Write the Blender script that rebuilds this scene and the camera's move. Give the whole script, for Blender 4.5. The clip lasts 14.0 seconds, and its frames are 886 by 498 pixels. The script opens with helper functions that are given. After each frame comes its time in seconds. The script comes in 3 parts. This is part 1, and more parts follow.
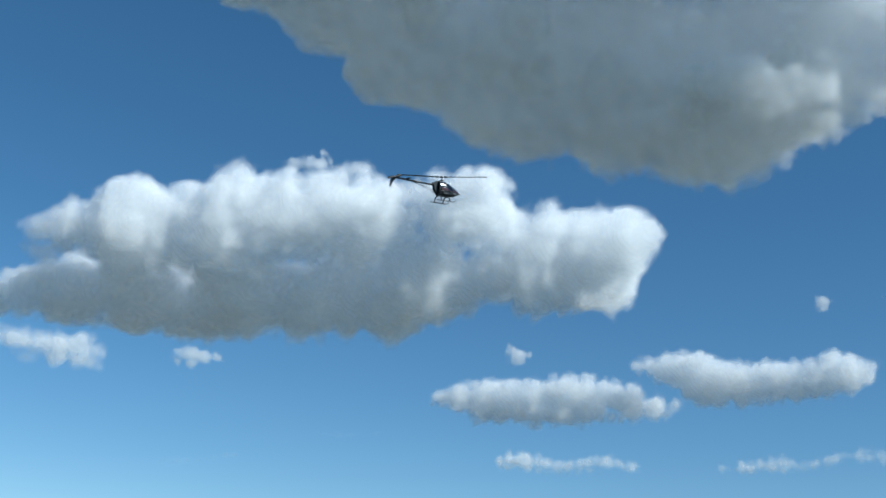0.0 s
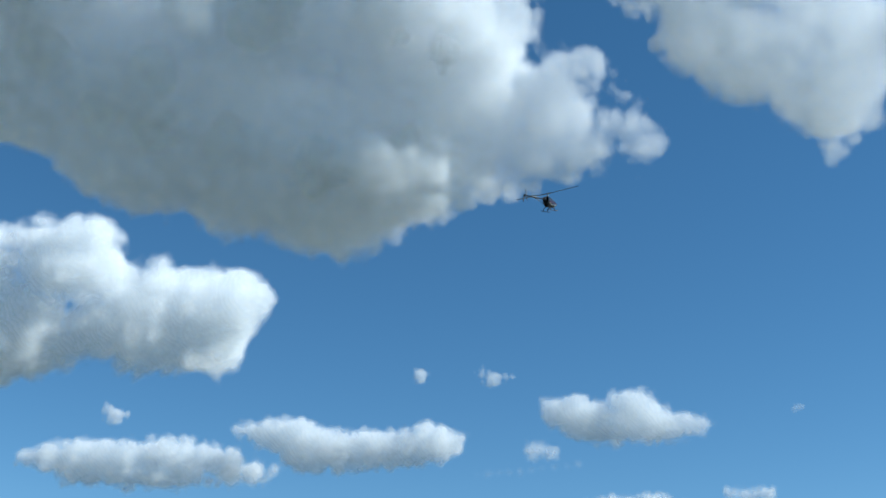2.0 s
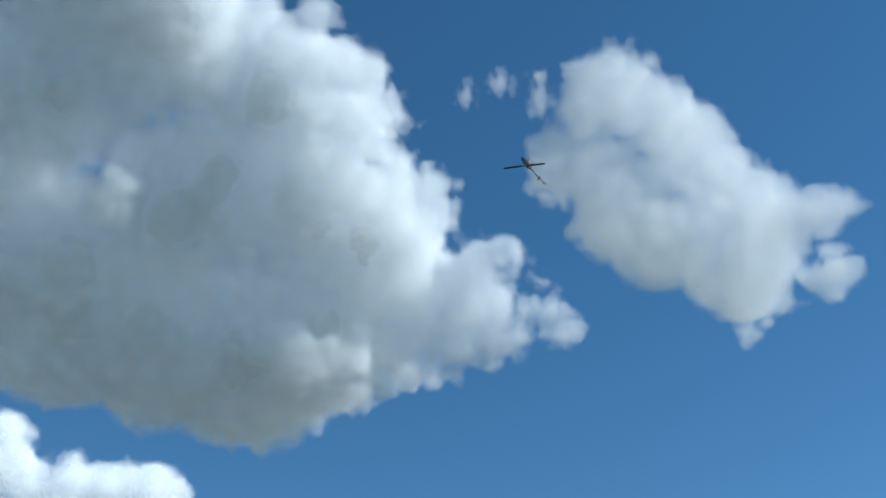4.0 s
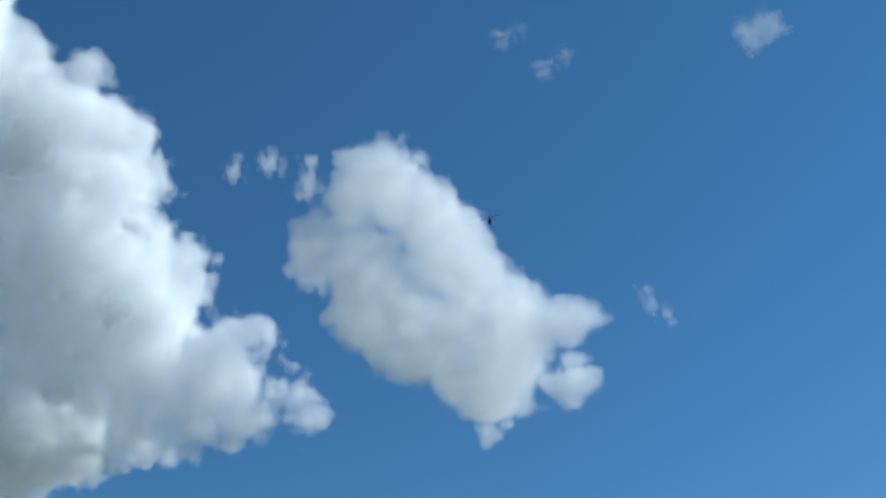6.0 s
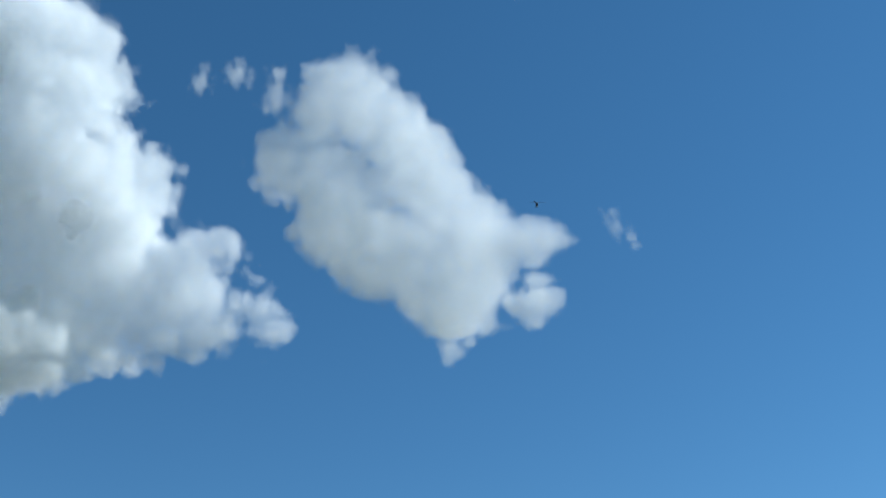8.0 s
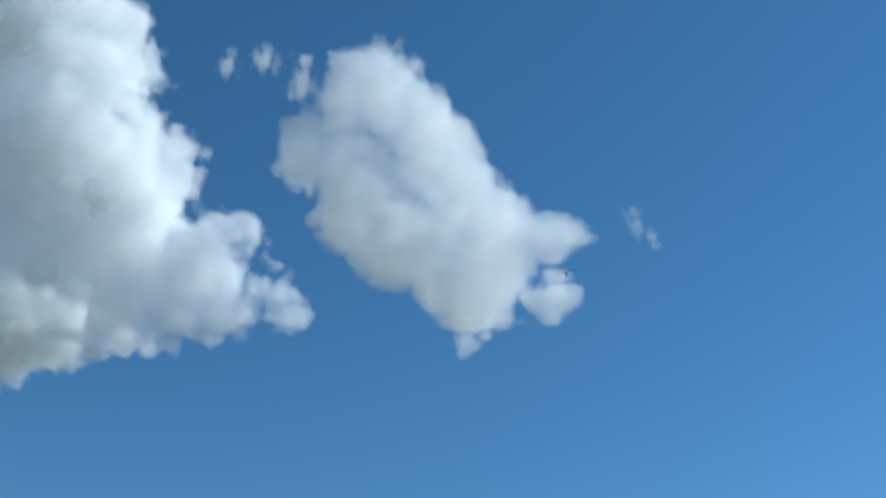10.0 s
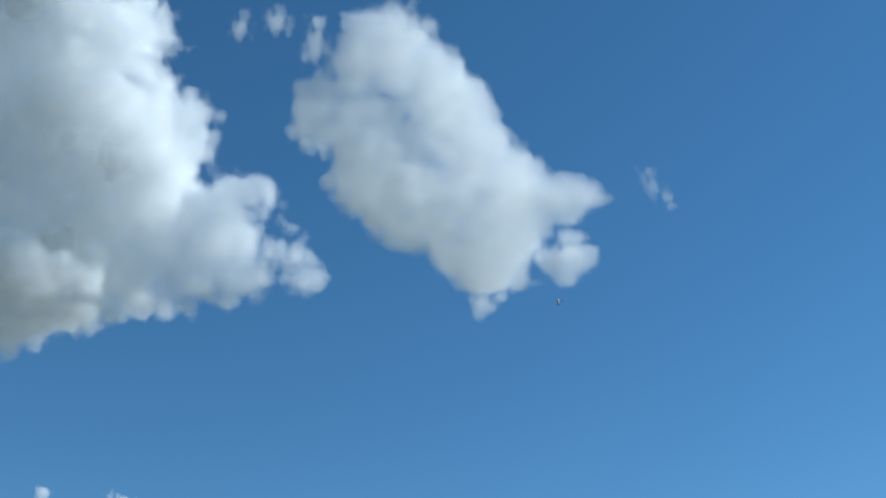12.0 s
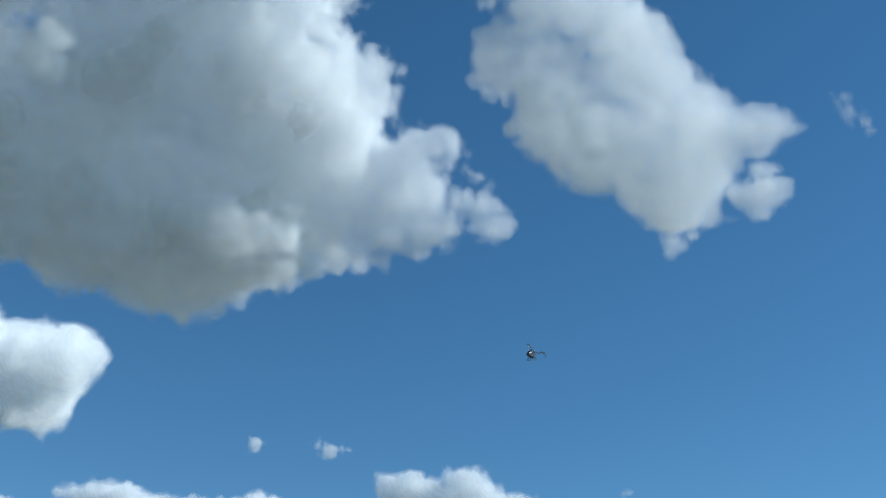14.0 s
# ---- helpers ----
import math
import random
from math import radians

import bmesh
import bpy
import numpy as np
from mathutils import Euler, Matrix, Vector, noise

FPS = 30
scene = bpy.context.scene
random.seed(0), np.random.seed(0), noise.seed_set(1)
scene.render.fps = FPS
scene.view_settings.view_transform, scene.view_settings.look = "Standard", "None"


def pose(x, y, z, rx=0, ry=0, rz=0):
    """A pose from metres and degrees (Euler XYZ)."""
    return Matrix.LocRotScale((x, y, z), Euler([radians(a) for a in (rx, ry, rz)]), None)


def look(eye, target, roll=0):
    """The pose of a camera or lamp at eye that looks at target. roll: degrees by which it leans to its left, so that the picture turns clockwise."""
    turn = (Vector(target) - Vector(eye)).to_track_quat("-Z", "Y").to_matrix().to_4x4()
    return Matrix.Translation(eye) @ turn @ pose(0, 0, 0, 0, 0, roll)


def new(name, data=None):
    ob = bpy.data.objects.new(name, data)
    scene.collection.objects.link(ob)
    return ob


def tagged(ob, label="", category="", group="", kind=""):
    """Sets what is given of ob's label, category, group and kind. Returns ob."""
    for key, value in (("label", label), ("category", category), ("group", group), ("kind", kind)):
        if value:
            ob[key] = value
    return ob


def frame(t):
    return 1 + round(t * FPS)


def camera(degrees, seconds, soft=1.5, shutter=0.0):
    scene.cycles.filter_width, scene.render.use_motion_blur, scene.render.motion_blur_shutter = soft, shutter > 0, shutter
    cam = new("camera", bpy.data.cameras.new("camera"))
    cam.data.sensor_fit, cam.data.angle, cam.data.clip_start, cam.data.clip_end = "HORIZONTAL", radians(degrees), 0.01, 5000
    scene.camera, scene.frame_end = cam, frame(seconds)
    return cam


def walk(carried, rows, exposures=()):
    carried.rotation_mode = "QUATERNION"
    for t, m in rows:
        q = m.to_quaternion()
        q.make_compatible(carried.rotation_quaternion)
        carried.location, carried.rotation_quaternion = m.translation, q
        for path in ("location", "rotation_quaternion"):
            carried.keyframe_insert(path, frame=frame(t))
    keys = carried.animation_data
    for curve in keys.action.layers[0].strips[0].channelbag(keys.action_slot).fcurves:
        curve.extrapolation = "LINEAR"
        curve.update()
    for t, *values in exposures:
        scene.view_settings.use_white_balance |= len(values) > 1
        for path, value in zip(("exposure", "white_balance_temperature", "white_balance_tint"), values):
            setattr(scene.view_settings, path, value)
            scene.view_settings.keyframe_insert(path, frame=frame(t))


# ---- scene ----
EYE = (0.0, 0.0, 1.6)

# ---- camera: a hand-held camera on a tripod-like spot, panning and tilting ----
# seconds, tilt (90 looks level), lean, heading (negative turns to the right)
PAN = [
    (0.0, 108.51, -3.41, 1.31),
    (0.5, 111.90, -3.33, -6.46),
    (1.0, 113.20, -2.54, -11.75),
    (1.5, 113.21, -1.08, -15.85),
    (2.0, 112.31, -1.00, -17.70),
    (2.5, 111.74, -1.20, -19.67),
    (3.0, 117.38, -0.13, -19.06),
    (3.5, 120.52, -0.28, -18.03),
    (4.0, 121.41, 1.38, -20.76),
    (4.2, 122.16, 2.59, -22.61),
    (6.3, 124.68, 3.63, -34.50),
    (6.5, 123.84, 4.12, -34.90),
    (7.0, 121.67, 3.58, -35.80),
    (7.5, 121.67, 3.57, -35.54),
    (8.0, 120.97, 2.63, -35.91),
    (10.5, 120.38, 0.09, -36.15),
    (11.0, 119.94, 0.46, -35.74),
    (11.5, 120.05, 0.74, -35.82),
    (12.0, 118.73, 0.22, -35.41),
    (12.5, 117.90, -0.14, -33.55),
    (13.0, 117.39, -0.76, -32.12),
    (13.5, 116.98, -1.20, -29.70),
    (14.0, 115.99, -1.36, -25.98),
]
scene.cycles.max_bounces, scene.cycles.diffuse_bounces = 16, 10   # light wanders about inside a cloud
scene.cycles.transparent_max_bounces = 96   # the layers of the clouds lie behind one another
cam = camera(41.2, 14.0, soft=1.5)
walk(cam, [(t, pose(*EYE, rx, ry, rz)) for t, rx, ry, rz in PAN], exposures=[(t, stops, 5800, 3) for t, stops in ((0, -0.12), (1.5, 0.06), (4, 0.06), (6.5, 0.1), (12, 0.08), (14, -0.05))])

# ---- sky and sun ----
SUN_HEADING, SUN_HEIGHT = -115.0, 36.0   # degrees: to the right of the first view, above the horizon
world = bpy.data.worlds.new("daylight")
scene.world = world
world.use_nodes = True
wn = world.node_tree.nodes
sky = wn.new("ShaderNodeTexSky")
sky.sky_type = "NISHITA"
sky.sun_disc = False
sky.sun_elevation = radians(SUN_HEIGHT)
sky.sun_rotation = radians(-SUN_HEADING)
sky.altitude = 300
sky.air_density, sky.dust_density, sky.ozone_density = 0.8, 0.0, 2.0
wn["Background"].inputs["Strength"].default_value = 0.11
vivid = wn.new("ShaderNodeHueSaturation")
vivid.inputs["Hue"].default_value = 0.492   # the clip's camera paints a strong blue
vivid.inputs["Saturation"].default_value = 1.18
world.node_tree.links.new(sky.outputs["Color"], vivid.inputs["Color"])
world.node_tree.links.new(vivid.outputs["Color"], wn["Background"].inputs["Color"])

toward_sun = Vector((-math.sin(radians(SUN_HEADING)) * math.cos(radians(SUN_HEIGHT)),
                     math.cos(radians(SUN_HEADING)) * math.cos(radians(SUN_HEIGHT)), math.sin(radians(SUN_HEIGHT))))
sun = new("sun", bpy.data.lights.new("sun", "SUN"))
sun.data.energy, sun.data.angle, sun.data.color = 4.7, radians(0.53), (1.0, 0.965, 0.88)
sun.matrix_basis = look(toward_sun * 100, (0, 0, 0))


# ---- materials ----
def material(name):
    m = bpy.data.materials.new(name)
    m.use_nodes = True
    return m, m.node_tree.nodes, m.node_tree.links


def principled(name, color, rough=0.5, metal=0.0, grain=20.0, vary=0.15, bump=0.0, coat=0.0, second=None):
    """A surface with grain and broader stains: colour varied at two scales, roughness and fine relief."""
    m, n, l = material(name)
    p = n["Principled BSDF"]
    p.inputs["Roughness"].default_value, p.inputs["Metallic"].default_value = rough, metal
    p.inputs["Coat Weight"].default_value = coat
    at = n.new("ShaderNodeTexCoord")
    fine, broad = n.new("ShaderNodeTexNoise"), n.new("ShaderNodeTexNoise")
    fine.inputs["Scale"].default_value, broad.inputs["Scale"].default_value = grain, grain / 7
    fine.inputs["Detail"].default_value = 5
    add = n.new("ShaderNodeMath")
    add.operation = "MULTIPLY_ADD"
    add.inputs[1].default_value = 0.5
    half = n.new("ShaderNodeMath")
    half.operation = "MULTIPLY"
    half.inputs[1].default_value = 0.5
    ramp = n.new("ShaderNodeValToRGB")
    dark = [c * (1 - vary) for c in color]
    light = second or [min(1, c * (1 + vary)) for c in color]
    ramp.color_ramp.elements[0].position, ramp.color_ramp.elements[1].position = 0.35, 0.65
    ramp.color_ramp.elements[0].color, ramp.color_ramp.elements[1].color = (*dark, 1), (*light, 1)
    for tex in (fine, broad):
        l.new(at.outputs["Object"], tex.inputs["Vector"])
    l.new(broad.outputs["Fac"], half.inputs[0])
    l.new(fine.outputs["Fac"], add.inputs[0])
    l.new(half.outputs[0], add.inputs[2])
    l.new(add.outputs[0], ramp.inputs["Fac"])
    l.new(ramp.outputs["Color"], p.inputs["Base Color"])
    if bump:
        b = n.new("ShaderNodeBump")
        b.inputs["Strength"].default_value, b.inputs["Distance"].default_value = bump, 0.3 / grain
        l.new(fine.outputs["Fac"], b.inputs["Height"])
        l.new(b.outputs["Normal"], p.inputs["Normal"])
    return m


def vapour(name, stop, soft, size, torn_by, tint=(0.97, 0.98, 0.99)):
    """Water droplets: white, light goes back as well as through. The mesh tells how deep inside the cloud each place lies.
    stop: share of the light that one full layer takes out; soft: metres over which the edge thickens;
    size: metres of the tufts that tear the edge; torn_by: metres that they eat into it."""
    m, n, l = material(name)
    n.remove(n["Principled BSDF"])
    front, through_it, clear = n.new("ShaderNodeBsdfDiffuse"), n.new("ShaderNodeBsdfTranslucent"), n.new("ShaderNodeBsdfTransparent")
    for s in (front, through_it):
        s.inputs["Color"].default_value = (*tint, 1)
    white, veil = n.new("ShaderNodeMixShader"), n.new("ShaderNodeMixShader")
    white.inputs["Fac"].default_value = 0.5
    l.new(front.outputs[0], white.inputs[1])
    l.new(through_it.outputs[0], white.inputs[2])
    at, tufts, depth = n.new("ShaderNodeTexCoord"), n.new("ShaderNodeTexNoise"), n.new("ShaderNodeAttribute")
    depth.attribute_name = "depth"
    tufts.inputs["Scale"].default_value, tufts.inputs["Detail"].default_value, tufts.inputs["Roughness"].default_value = 1 / size, 2.6, 0.5
    l.new(at.outputs["Object"], tufts.inputs["Vector"])
    worn = n.new("ShaderNodeMath")
    worn.operation = "MULTIPLY_ADD"
    worn.inputs[1].default_value = 4 * torn_by
    l.new(tufts.outputs["Fac"], worn.inputs[0])
    l.new(depth.outputs["Fac"], worn.inputs[2])
    span = n.new("ShaderNodeMapRange")
    span.interpolation_type = "SMOOTHSTEP"
    span.inputs["From Min"].default_value, span.inputs["From Max"].default_value = 2 * torn_by, 2 * torn_by + soft
    span.inputs["To Min"].default_value, span.inputs["To Max"].default_value = 0, stop
    l.new(worn.outputs[0], span.inputs["Value"])
    l.new(span.outputs[0], veil.inputs["Fac"])
    l.new(clear.outputs[0], veil.inputs[1])
    l.new(white.outputs[0], veil.inputs[2])
    l.new(veil.outputs[0], n["Material Output"].inputs["Surface"])
    return m


# ---- mesh helpers ----
def part(name, bm, mat, parent, label="", smooth=True):
    """One bmesh as one mesh object under a thing or a part."""
    me = bpy.data.meshes.new(name)
    bm.to_mesh(me)
    bm.free()
    me.materials.append(mat)
    me.polygons.foreach_set("use_smooth", [smooth] * len(me.polygons))
    ob = new(name, me)
    ob.parent = parent
    if label:
        tagged(ob, label)
    return ob


TABLE = np.random.RandomState(5).rand(32, 32, 32).astype(np.float32) * 2 - 1


def bumps(p, size, shift):
    """Smooth random values of -1 to 1 at the points p, with lumps of that size."""
    q = p / size + shift
    i = np.floor(q).astype(np.int32)
    t = (q - i).astype(np.float32)
    t = t * t * t * (t * (t * 6 - 15) + 10)
    i0, i1 = i & 31, (i + 1) & 31
    x, y, z = t[:, 0], t[:, 1], t[:, 2]
    got = 0
    for a, wx in ((i0[:, 0], 1 - x), (i1[:, 0], x)):
        for b, wy in ((i0[:, 1], 1 - y), (i1[:, 1], y)):
            for c, wz in ((i0[:, 2], 1 - z), (i1[:, 2], z)):
                got = got + TABLE[a, b, c] * wx * wy * wz
    return got


def skin(field, lo, cell, level):
    """The surface where a field on a grid crosses the level, as vertices and quads (surface nets)."""
    f = field - level
    s = f < 0
    nx, ny, nz = f.shape
    mix = np.zeros((nx - 1, ny - 1, nz - 1), np.int8)
    for a in (0, 1):
        for b in (0, 1):
            for c in (0, 1):
                mix += s[a:nx - 1 + a, b:ny - 1 + b, c:nz - 1 + c]
    cells = np.argwhere((mix > 0) & (mix < 8))
    if not len(cells):
        return None
    number = np.full(mix.shape, -1, np.int32)
    number[tuple(cells.T)] = np.arange(len(cells))
    total, count = np.zeros((len(cells), 3)), np.zeros(len(cells))
    for axis in range(3):
        step = np.eye(3, dtype=int)[axis]
        others = [k for k in range(3) if k != axis]
        for a in (0, 1):
            for b in (0, 1):
                c0 = cells.copy()
                c0[:, others[0]] += a
                c0[:, others[1]] += b
                f0, f1 = f[tuple(c0.T)], f[tuple((c0 + step).T)]
                cut = (f0 < 0) != (f1 < 0)
                at = c0 + step * (f0 / np.where(cut, f0 - f1, 1))[:, None]
                total += np.where(cut[:, None], at, 0)
                count += cut
    verts = lo + cell * total / count[:, None]
    quads = []
    for axis in range(3):
        step = np.eye(3, dtype=int)[axis]
        u, v = np.eye(3, dtype=int)[(axis + 1) % 3], np.eye(3, dtype=int)[(axis + 2) % 3]
        e = np.argwhere(np.diff(s.astype(np.int8), axis=axis) != 0)
        ok = (e[:, (axis + 1) % 3] > 0) & (e[:, (axis + 2) % 3] > 0)
        ok &= (e[:, (axis + 1) % 3] < f.shape[(axis + 1) % 3] - 1) & (e[:, (axis + 2) % 3] < f.shape[(axis + 2) % 3] - 1)
        e = e[ok]
        q = np.stack([number[tuple((e - u - v).T)], number[tuple((e - v).T)], number[tuple(e.T)], number[tuple((e - u).T)]], 1)
        flip = ~s[tuple(e.T)]
        q[flip] = q[flip][:, ::-1]
        quads.append(q)
    return verts, np.concatenate(quads)


def cloud_frame(heading, height, distance):
    """The pose of a cloud seen in that direction: x to the right, y away, z up, turned to face the field."""
    way = Vector((-math.sin(radians(heading)) * math.cos(radians(height)), math.cos(radians(heading)) * math.cos(radians(height)), math.sin(radians(height))))
    return Matrix.Translation(Vector(EYE) + way * distance) @ pose(0, 0, 0, height, 0, heading)


def cloud(name, label, heading, height, distance, puffs, make, cell, lump, rough=1.0, deep=0.8, rise=0.0, sink=0.0, turn=0.0, side=0.0, front=(), rim=(), category="cloud", group=""):
    """A cumulus of round puffs (right, up, radius in metres), swollen with billows: a body of many thin layers of vapour round a dense core.
    make: (material of the layers, metres between them, metres that they reach beyond the swell, depth of the core or 0);
    lump: size of the largest billows; deep: thickness against width;
    rise, sink: how far the puffs above and below the middle stand back, so that they face up or down; turn, side: where the right flank begins and how far it stands back; front: bulges (right, up, radius, metres nearer); rim: more puffs, along the edge."""
    mat, gap, reach_out, core_depth = make
    puffs = np.array([*puffs, *rim], float)
    puffs[:, 2] += 0.12 * lump * np.exp(-puffs[:, 2] / (0.4 * lump))   # small puffs keep their tips
    rng = np.random.RandomState(len(puffs) * 7 + int(distance))
    away = rng.uniform(-0.3, 0.3, len(puffs)) * puffs[:, 2] * deep

    def stand(x, z):
        return rise * np.maximum(z, 0) - sink * np.minimum(z, 0) + side * np.maximum(x - turn, 0)

    away += stand(puffs[:, 0], puffs[:, 1])
    if front:
        more = np.array(front, float)
        puffs = np.concatenate([puffs, more[:, :3]])
        away = np.concatenate([away, stand(more[:, 0], more[:, 1]) - more[:, 3]])
    scale = 1 + away / distance
    puffs = puffs * scale[:, None]
    ob = new(name)
    ob.matrix_basis = cloud_frame(heading, height, distance)
    # the layers lie across the way of the sunlight and the way from the field alike
    sun_side = ob.matrix_basis.to_3x3().transposed() @ toward_sun
    n = (sun_side + Vector((0, -1, 0))).normalized()
    u = n.cross(Vector((0, 0, 1))).normalized()
    axes = np.array([n, u, n.cross(u)], np.float32)
    steps = np.array([gap, cell, cell], np.float32)
    centres = np.stack([puffs[:, 0], away, puffs[:, 1]], 1).astype(np.float32)
    inner = centres @ axes.T
    pad = lump * 0.5 + reach_out
    lo = (inner - puffs[:, 2:3] - pad).min(0)
    shape = np.ceil(((inner + puffs[:, 2:3] + pad).max(0) - lo) / steps).astype(int) + 2
    p = (np.indices(shape).reshape(3, -1).T.astype(np.float32) * steps + lo) @ axes
    soft = lump * 0.24
    total = np.zeros(len(p), np.float32)
    for c, r in zip(centres, puffs[:, 2]):
        d = p - c
        d[:, 1] /= deep
        total += np.exp(np.minimum((r - np.sqrt((d * d).sum(1))) / soft, 60))
    depth = soft * np.log(np.maximum(total, 1e-20)) - 0.09 * lump
    near = np.nonzero((depth > -pad) & (depth < (core_depth or 1e6) + pad))[0]
    q = p[near]
    q = q + 0.12 * lump * np.stack([bumps(q, lump * 0.6, k * 7.3) for k in range(3)], 1)
    swell = 0.24 * lump * rough * bumps(q, lump * 2.1, 11.7)
    size, lift = lump, 0.21 * lump * rough
    for k in range(6):
        if size < cell * 1.8:
            break
        swell += lift * (np.abs(bumps(q, size, 3.1 * k + distance % 17)) * 2.2 - 0.62)
        size, lift = size * 0.52, lift * 0.6
    depth[near] += swell
    depth = depth.reshape(shape)
    keep = depth > -reach_out
    if core_depth:
        keep &= depth < core_depth + 3 * gap
    quad = keep[:, :-1, :-1] | keep[:, 1:, :-1] | keep[:, :-1, 1:] | keep[:, 1:, 1:]
    i, j, k = np.nonzero(quad)
    flat = np.arange(depth.size).reshape(shape)
    corners = np.stack([flat[i, j, k], flat[i, j + 1, k], flat[i, j + 1, k + 1], flat[i, j, k + 1]], 1)
    used, corners = np.unique(corners, return_inverse=True)
    me = sheet_mesh("vapour", p[used], corners.reshape(-1, 4))
    me.attributes.new("depth", "FLOAT", "POINT").data.foreach_set("value", depth.reshape(-1)[used].astype(np.float32))
    me.materials.append(mat)
    new("vapour", me).parent = ob
    if core_depth:
        got = skin(-depth, np.zeros(3), 1.0, -core_depth)
        if got:
            me = sheet_mesh("core", (got[0] * steps + lo) @ axes, got[1])
            me.materials.append(cloud_core)
            me.polygons.foreach_set("use_smooth", [True] * len(me.polygons))
            new("core", me).parent = ob
    return tagged(ob, label, category, group)


def sheet_mesh(name, verts, quads):
    """A mesh from arrays of vertices and quads."""
    me = bpy.data.meshes.new(name)
    me.vertices.add(len(verts))
    me.vertices.foreach_set("co", np.asarray(verts, np.float32).reshape(-1))
    me.loops.add(quads.size)
    me.loops.foreach_set("vertex_index", quads.reshape(-1).astype(np.int32))
    me.polygons.add(len(quads))
    me.polygons.foreach_set("loop_start", np.arange(0, quads.size, 4, dtype=np.int32))
    me.update(calc_edges=True)
    return me


# ---- ground ----
grass_soil = principled("meadow_grass", (0.09, 0.098, 0.07), rough=0.9, grain=0.6, vary=0.35, bump=0.4)


def build_ground():
    bm = bmesh.new()
    bmesh.ops.create_circle(bm, cap_ends=True, segments=96, radius=4900)
    me = bpy.data.meshes.new("ground")
    bm.to_mesh(me)
    bm.free()
    me.materials.append(grass_soil)
    return tagged(new("ground", me), "wide flat field of mown summer grass", "ground", kind="structure")


build_ground()

# ---- clouds ----
cloud_core = principled("cloud_core", (0.93, 0.935, 0.94), rough=1.0, grain=0.02, vary=0.01)
heavy = vapour("cloud_vapour", 0.22, 22, 38, 12)
bright = vapour("cloud_vapour_bright", 0.22, 20, 26, 9)
distant = vapour("cloud_vapour_distant", 0.28, 40, 60, 15)
low_down = vapour("cloud_vapour_low", 0.3, 30, 40, 11)
shred = vapour("cloud_vapour_shred", 0.2, 20, 20, 9)
haze = vapour("cloud_vapour_haze", 0.05, 30, 60, 8)

# material of the layers, metres between them, metres that they reach beyond the swell, depth of the core
HUGE = (heavy, 6, 27, 110)
LONG = (distant, 11, 34, 130)
FRAGMENT = (distant, 11, 34, 0)
WHITE = (bright, 5, 22, 0)
LITTLE = (bright, 5, 22, 0)
LOW = (low_down, 11, 28, 0)
SMALL_LOW = (low_down, 9, 28, 0)
WISP = (shred, 4, 20, 0)
FAR_WISP = (shred, 6, 20, 0)
STREAK = (haze, 7, 18, 0)


cloud("cloud", "huge grey-bellied cumulus cloud with bright ragged edges", -10.63, 32.34, 2000, [
    (-154, -202, 150), (141, -167, 150), (-461, -72, 150), (-48, 81, 150), (-709, 105, 150), (-331, 199, 150), (-579, 353, 150), (-225, 376, 150),
    (34, 211, 150), (200, -13, 149), (-284, -84, 150), (-733, 258, 143), (-402, 400, 144), (353, -108, 98), (-579, 57, 150), (-13, -214, 147),
    (-284, -190, 135), (495, -120, 54), (-154, 305, 143), (-603, -2, 139), (-815, 176, 96), (282, -226, 63), (129, 223, 90), (-119, 10, 150),
    (294, 57, 61), (566, -120, 27), (412, -13, 28), (-509, 93, 150), (-331, 400, 147), (-355, -155, 128)],
    HUGE, cell=6, lump=95, deep=0.58, rise=-0.1, sink=0.2, rough=0.9,
    front=[(40, -205, 36, 120), (85, -205, 44, 130), (120, -240, 50, 120), (180, -262, 48, 105), (250, -252, 42, 80), (81, 50, 85, 100), (190, 79, 85, 80), (-235, 20, 70, 120), (-425, 253, 80, 110)], rim=[
    (448, -131, 60), (58, -214, 135), (-532, -131, 76), (223, 211, 28), (212, -285, 38), (-662, 305, 147), (-520, 376, 143), (-119, -261, 101),
    (-225, 388, 144), (105, 22, 145), (-780, 34, 61), (70, 341, 36), (530, -108, 44), (-261, -285, 53), (330, -238, 27), (377, -61, 65),
    (-780, 105, 95), (235, 105, 38), (-202, 364, 145), (-579, 364, 143), (-154, 494, 28), (400, -120, 76), (495, -72, 19), (318, 93, 28),
    (164, 199, 53), (-768, 211, 128), (23, 270, 95), (-461, 388, 144)])
cloud("cloud", "long heaped cumulus cloud with white tops and flat slate-grey base", 9.11, 17.97, 3600, [
    (-474, -176, 135), (-198, -160, 135), (78, -128, 135), (354, -63, 135), (631, -14, 135), (891, 67, 135), (-84, 84, 135), (176, 116, 134),
    (501, 165, 135), (-523, 2, 135), (-296, 19, 134), (-653, -193, 94), (-718, 2, 86), (728, 84, 135), (387, 149, 131), (809, -30, 124),
    (208, -128, 124), (-832, -225, 60), (-36, -160, 120), (-328, -209, 110), (-166, 100, 135), (62, 116, 133), (468, -63, 118), (-718, -209, 82),
    (1053, 149, 39), (-913, -225, 37), (-815, -30, 37), (923, -14, 83), (939, 132, 85), (-572, 2, 120), (-263, 67, 130), (-978, -241, 27),
    (306, -95, 132)],
    LONG, cell=10, lump=140, deep=0.9, rise=-0.5, sink=0.9, rough=0.75)
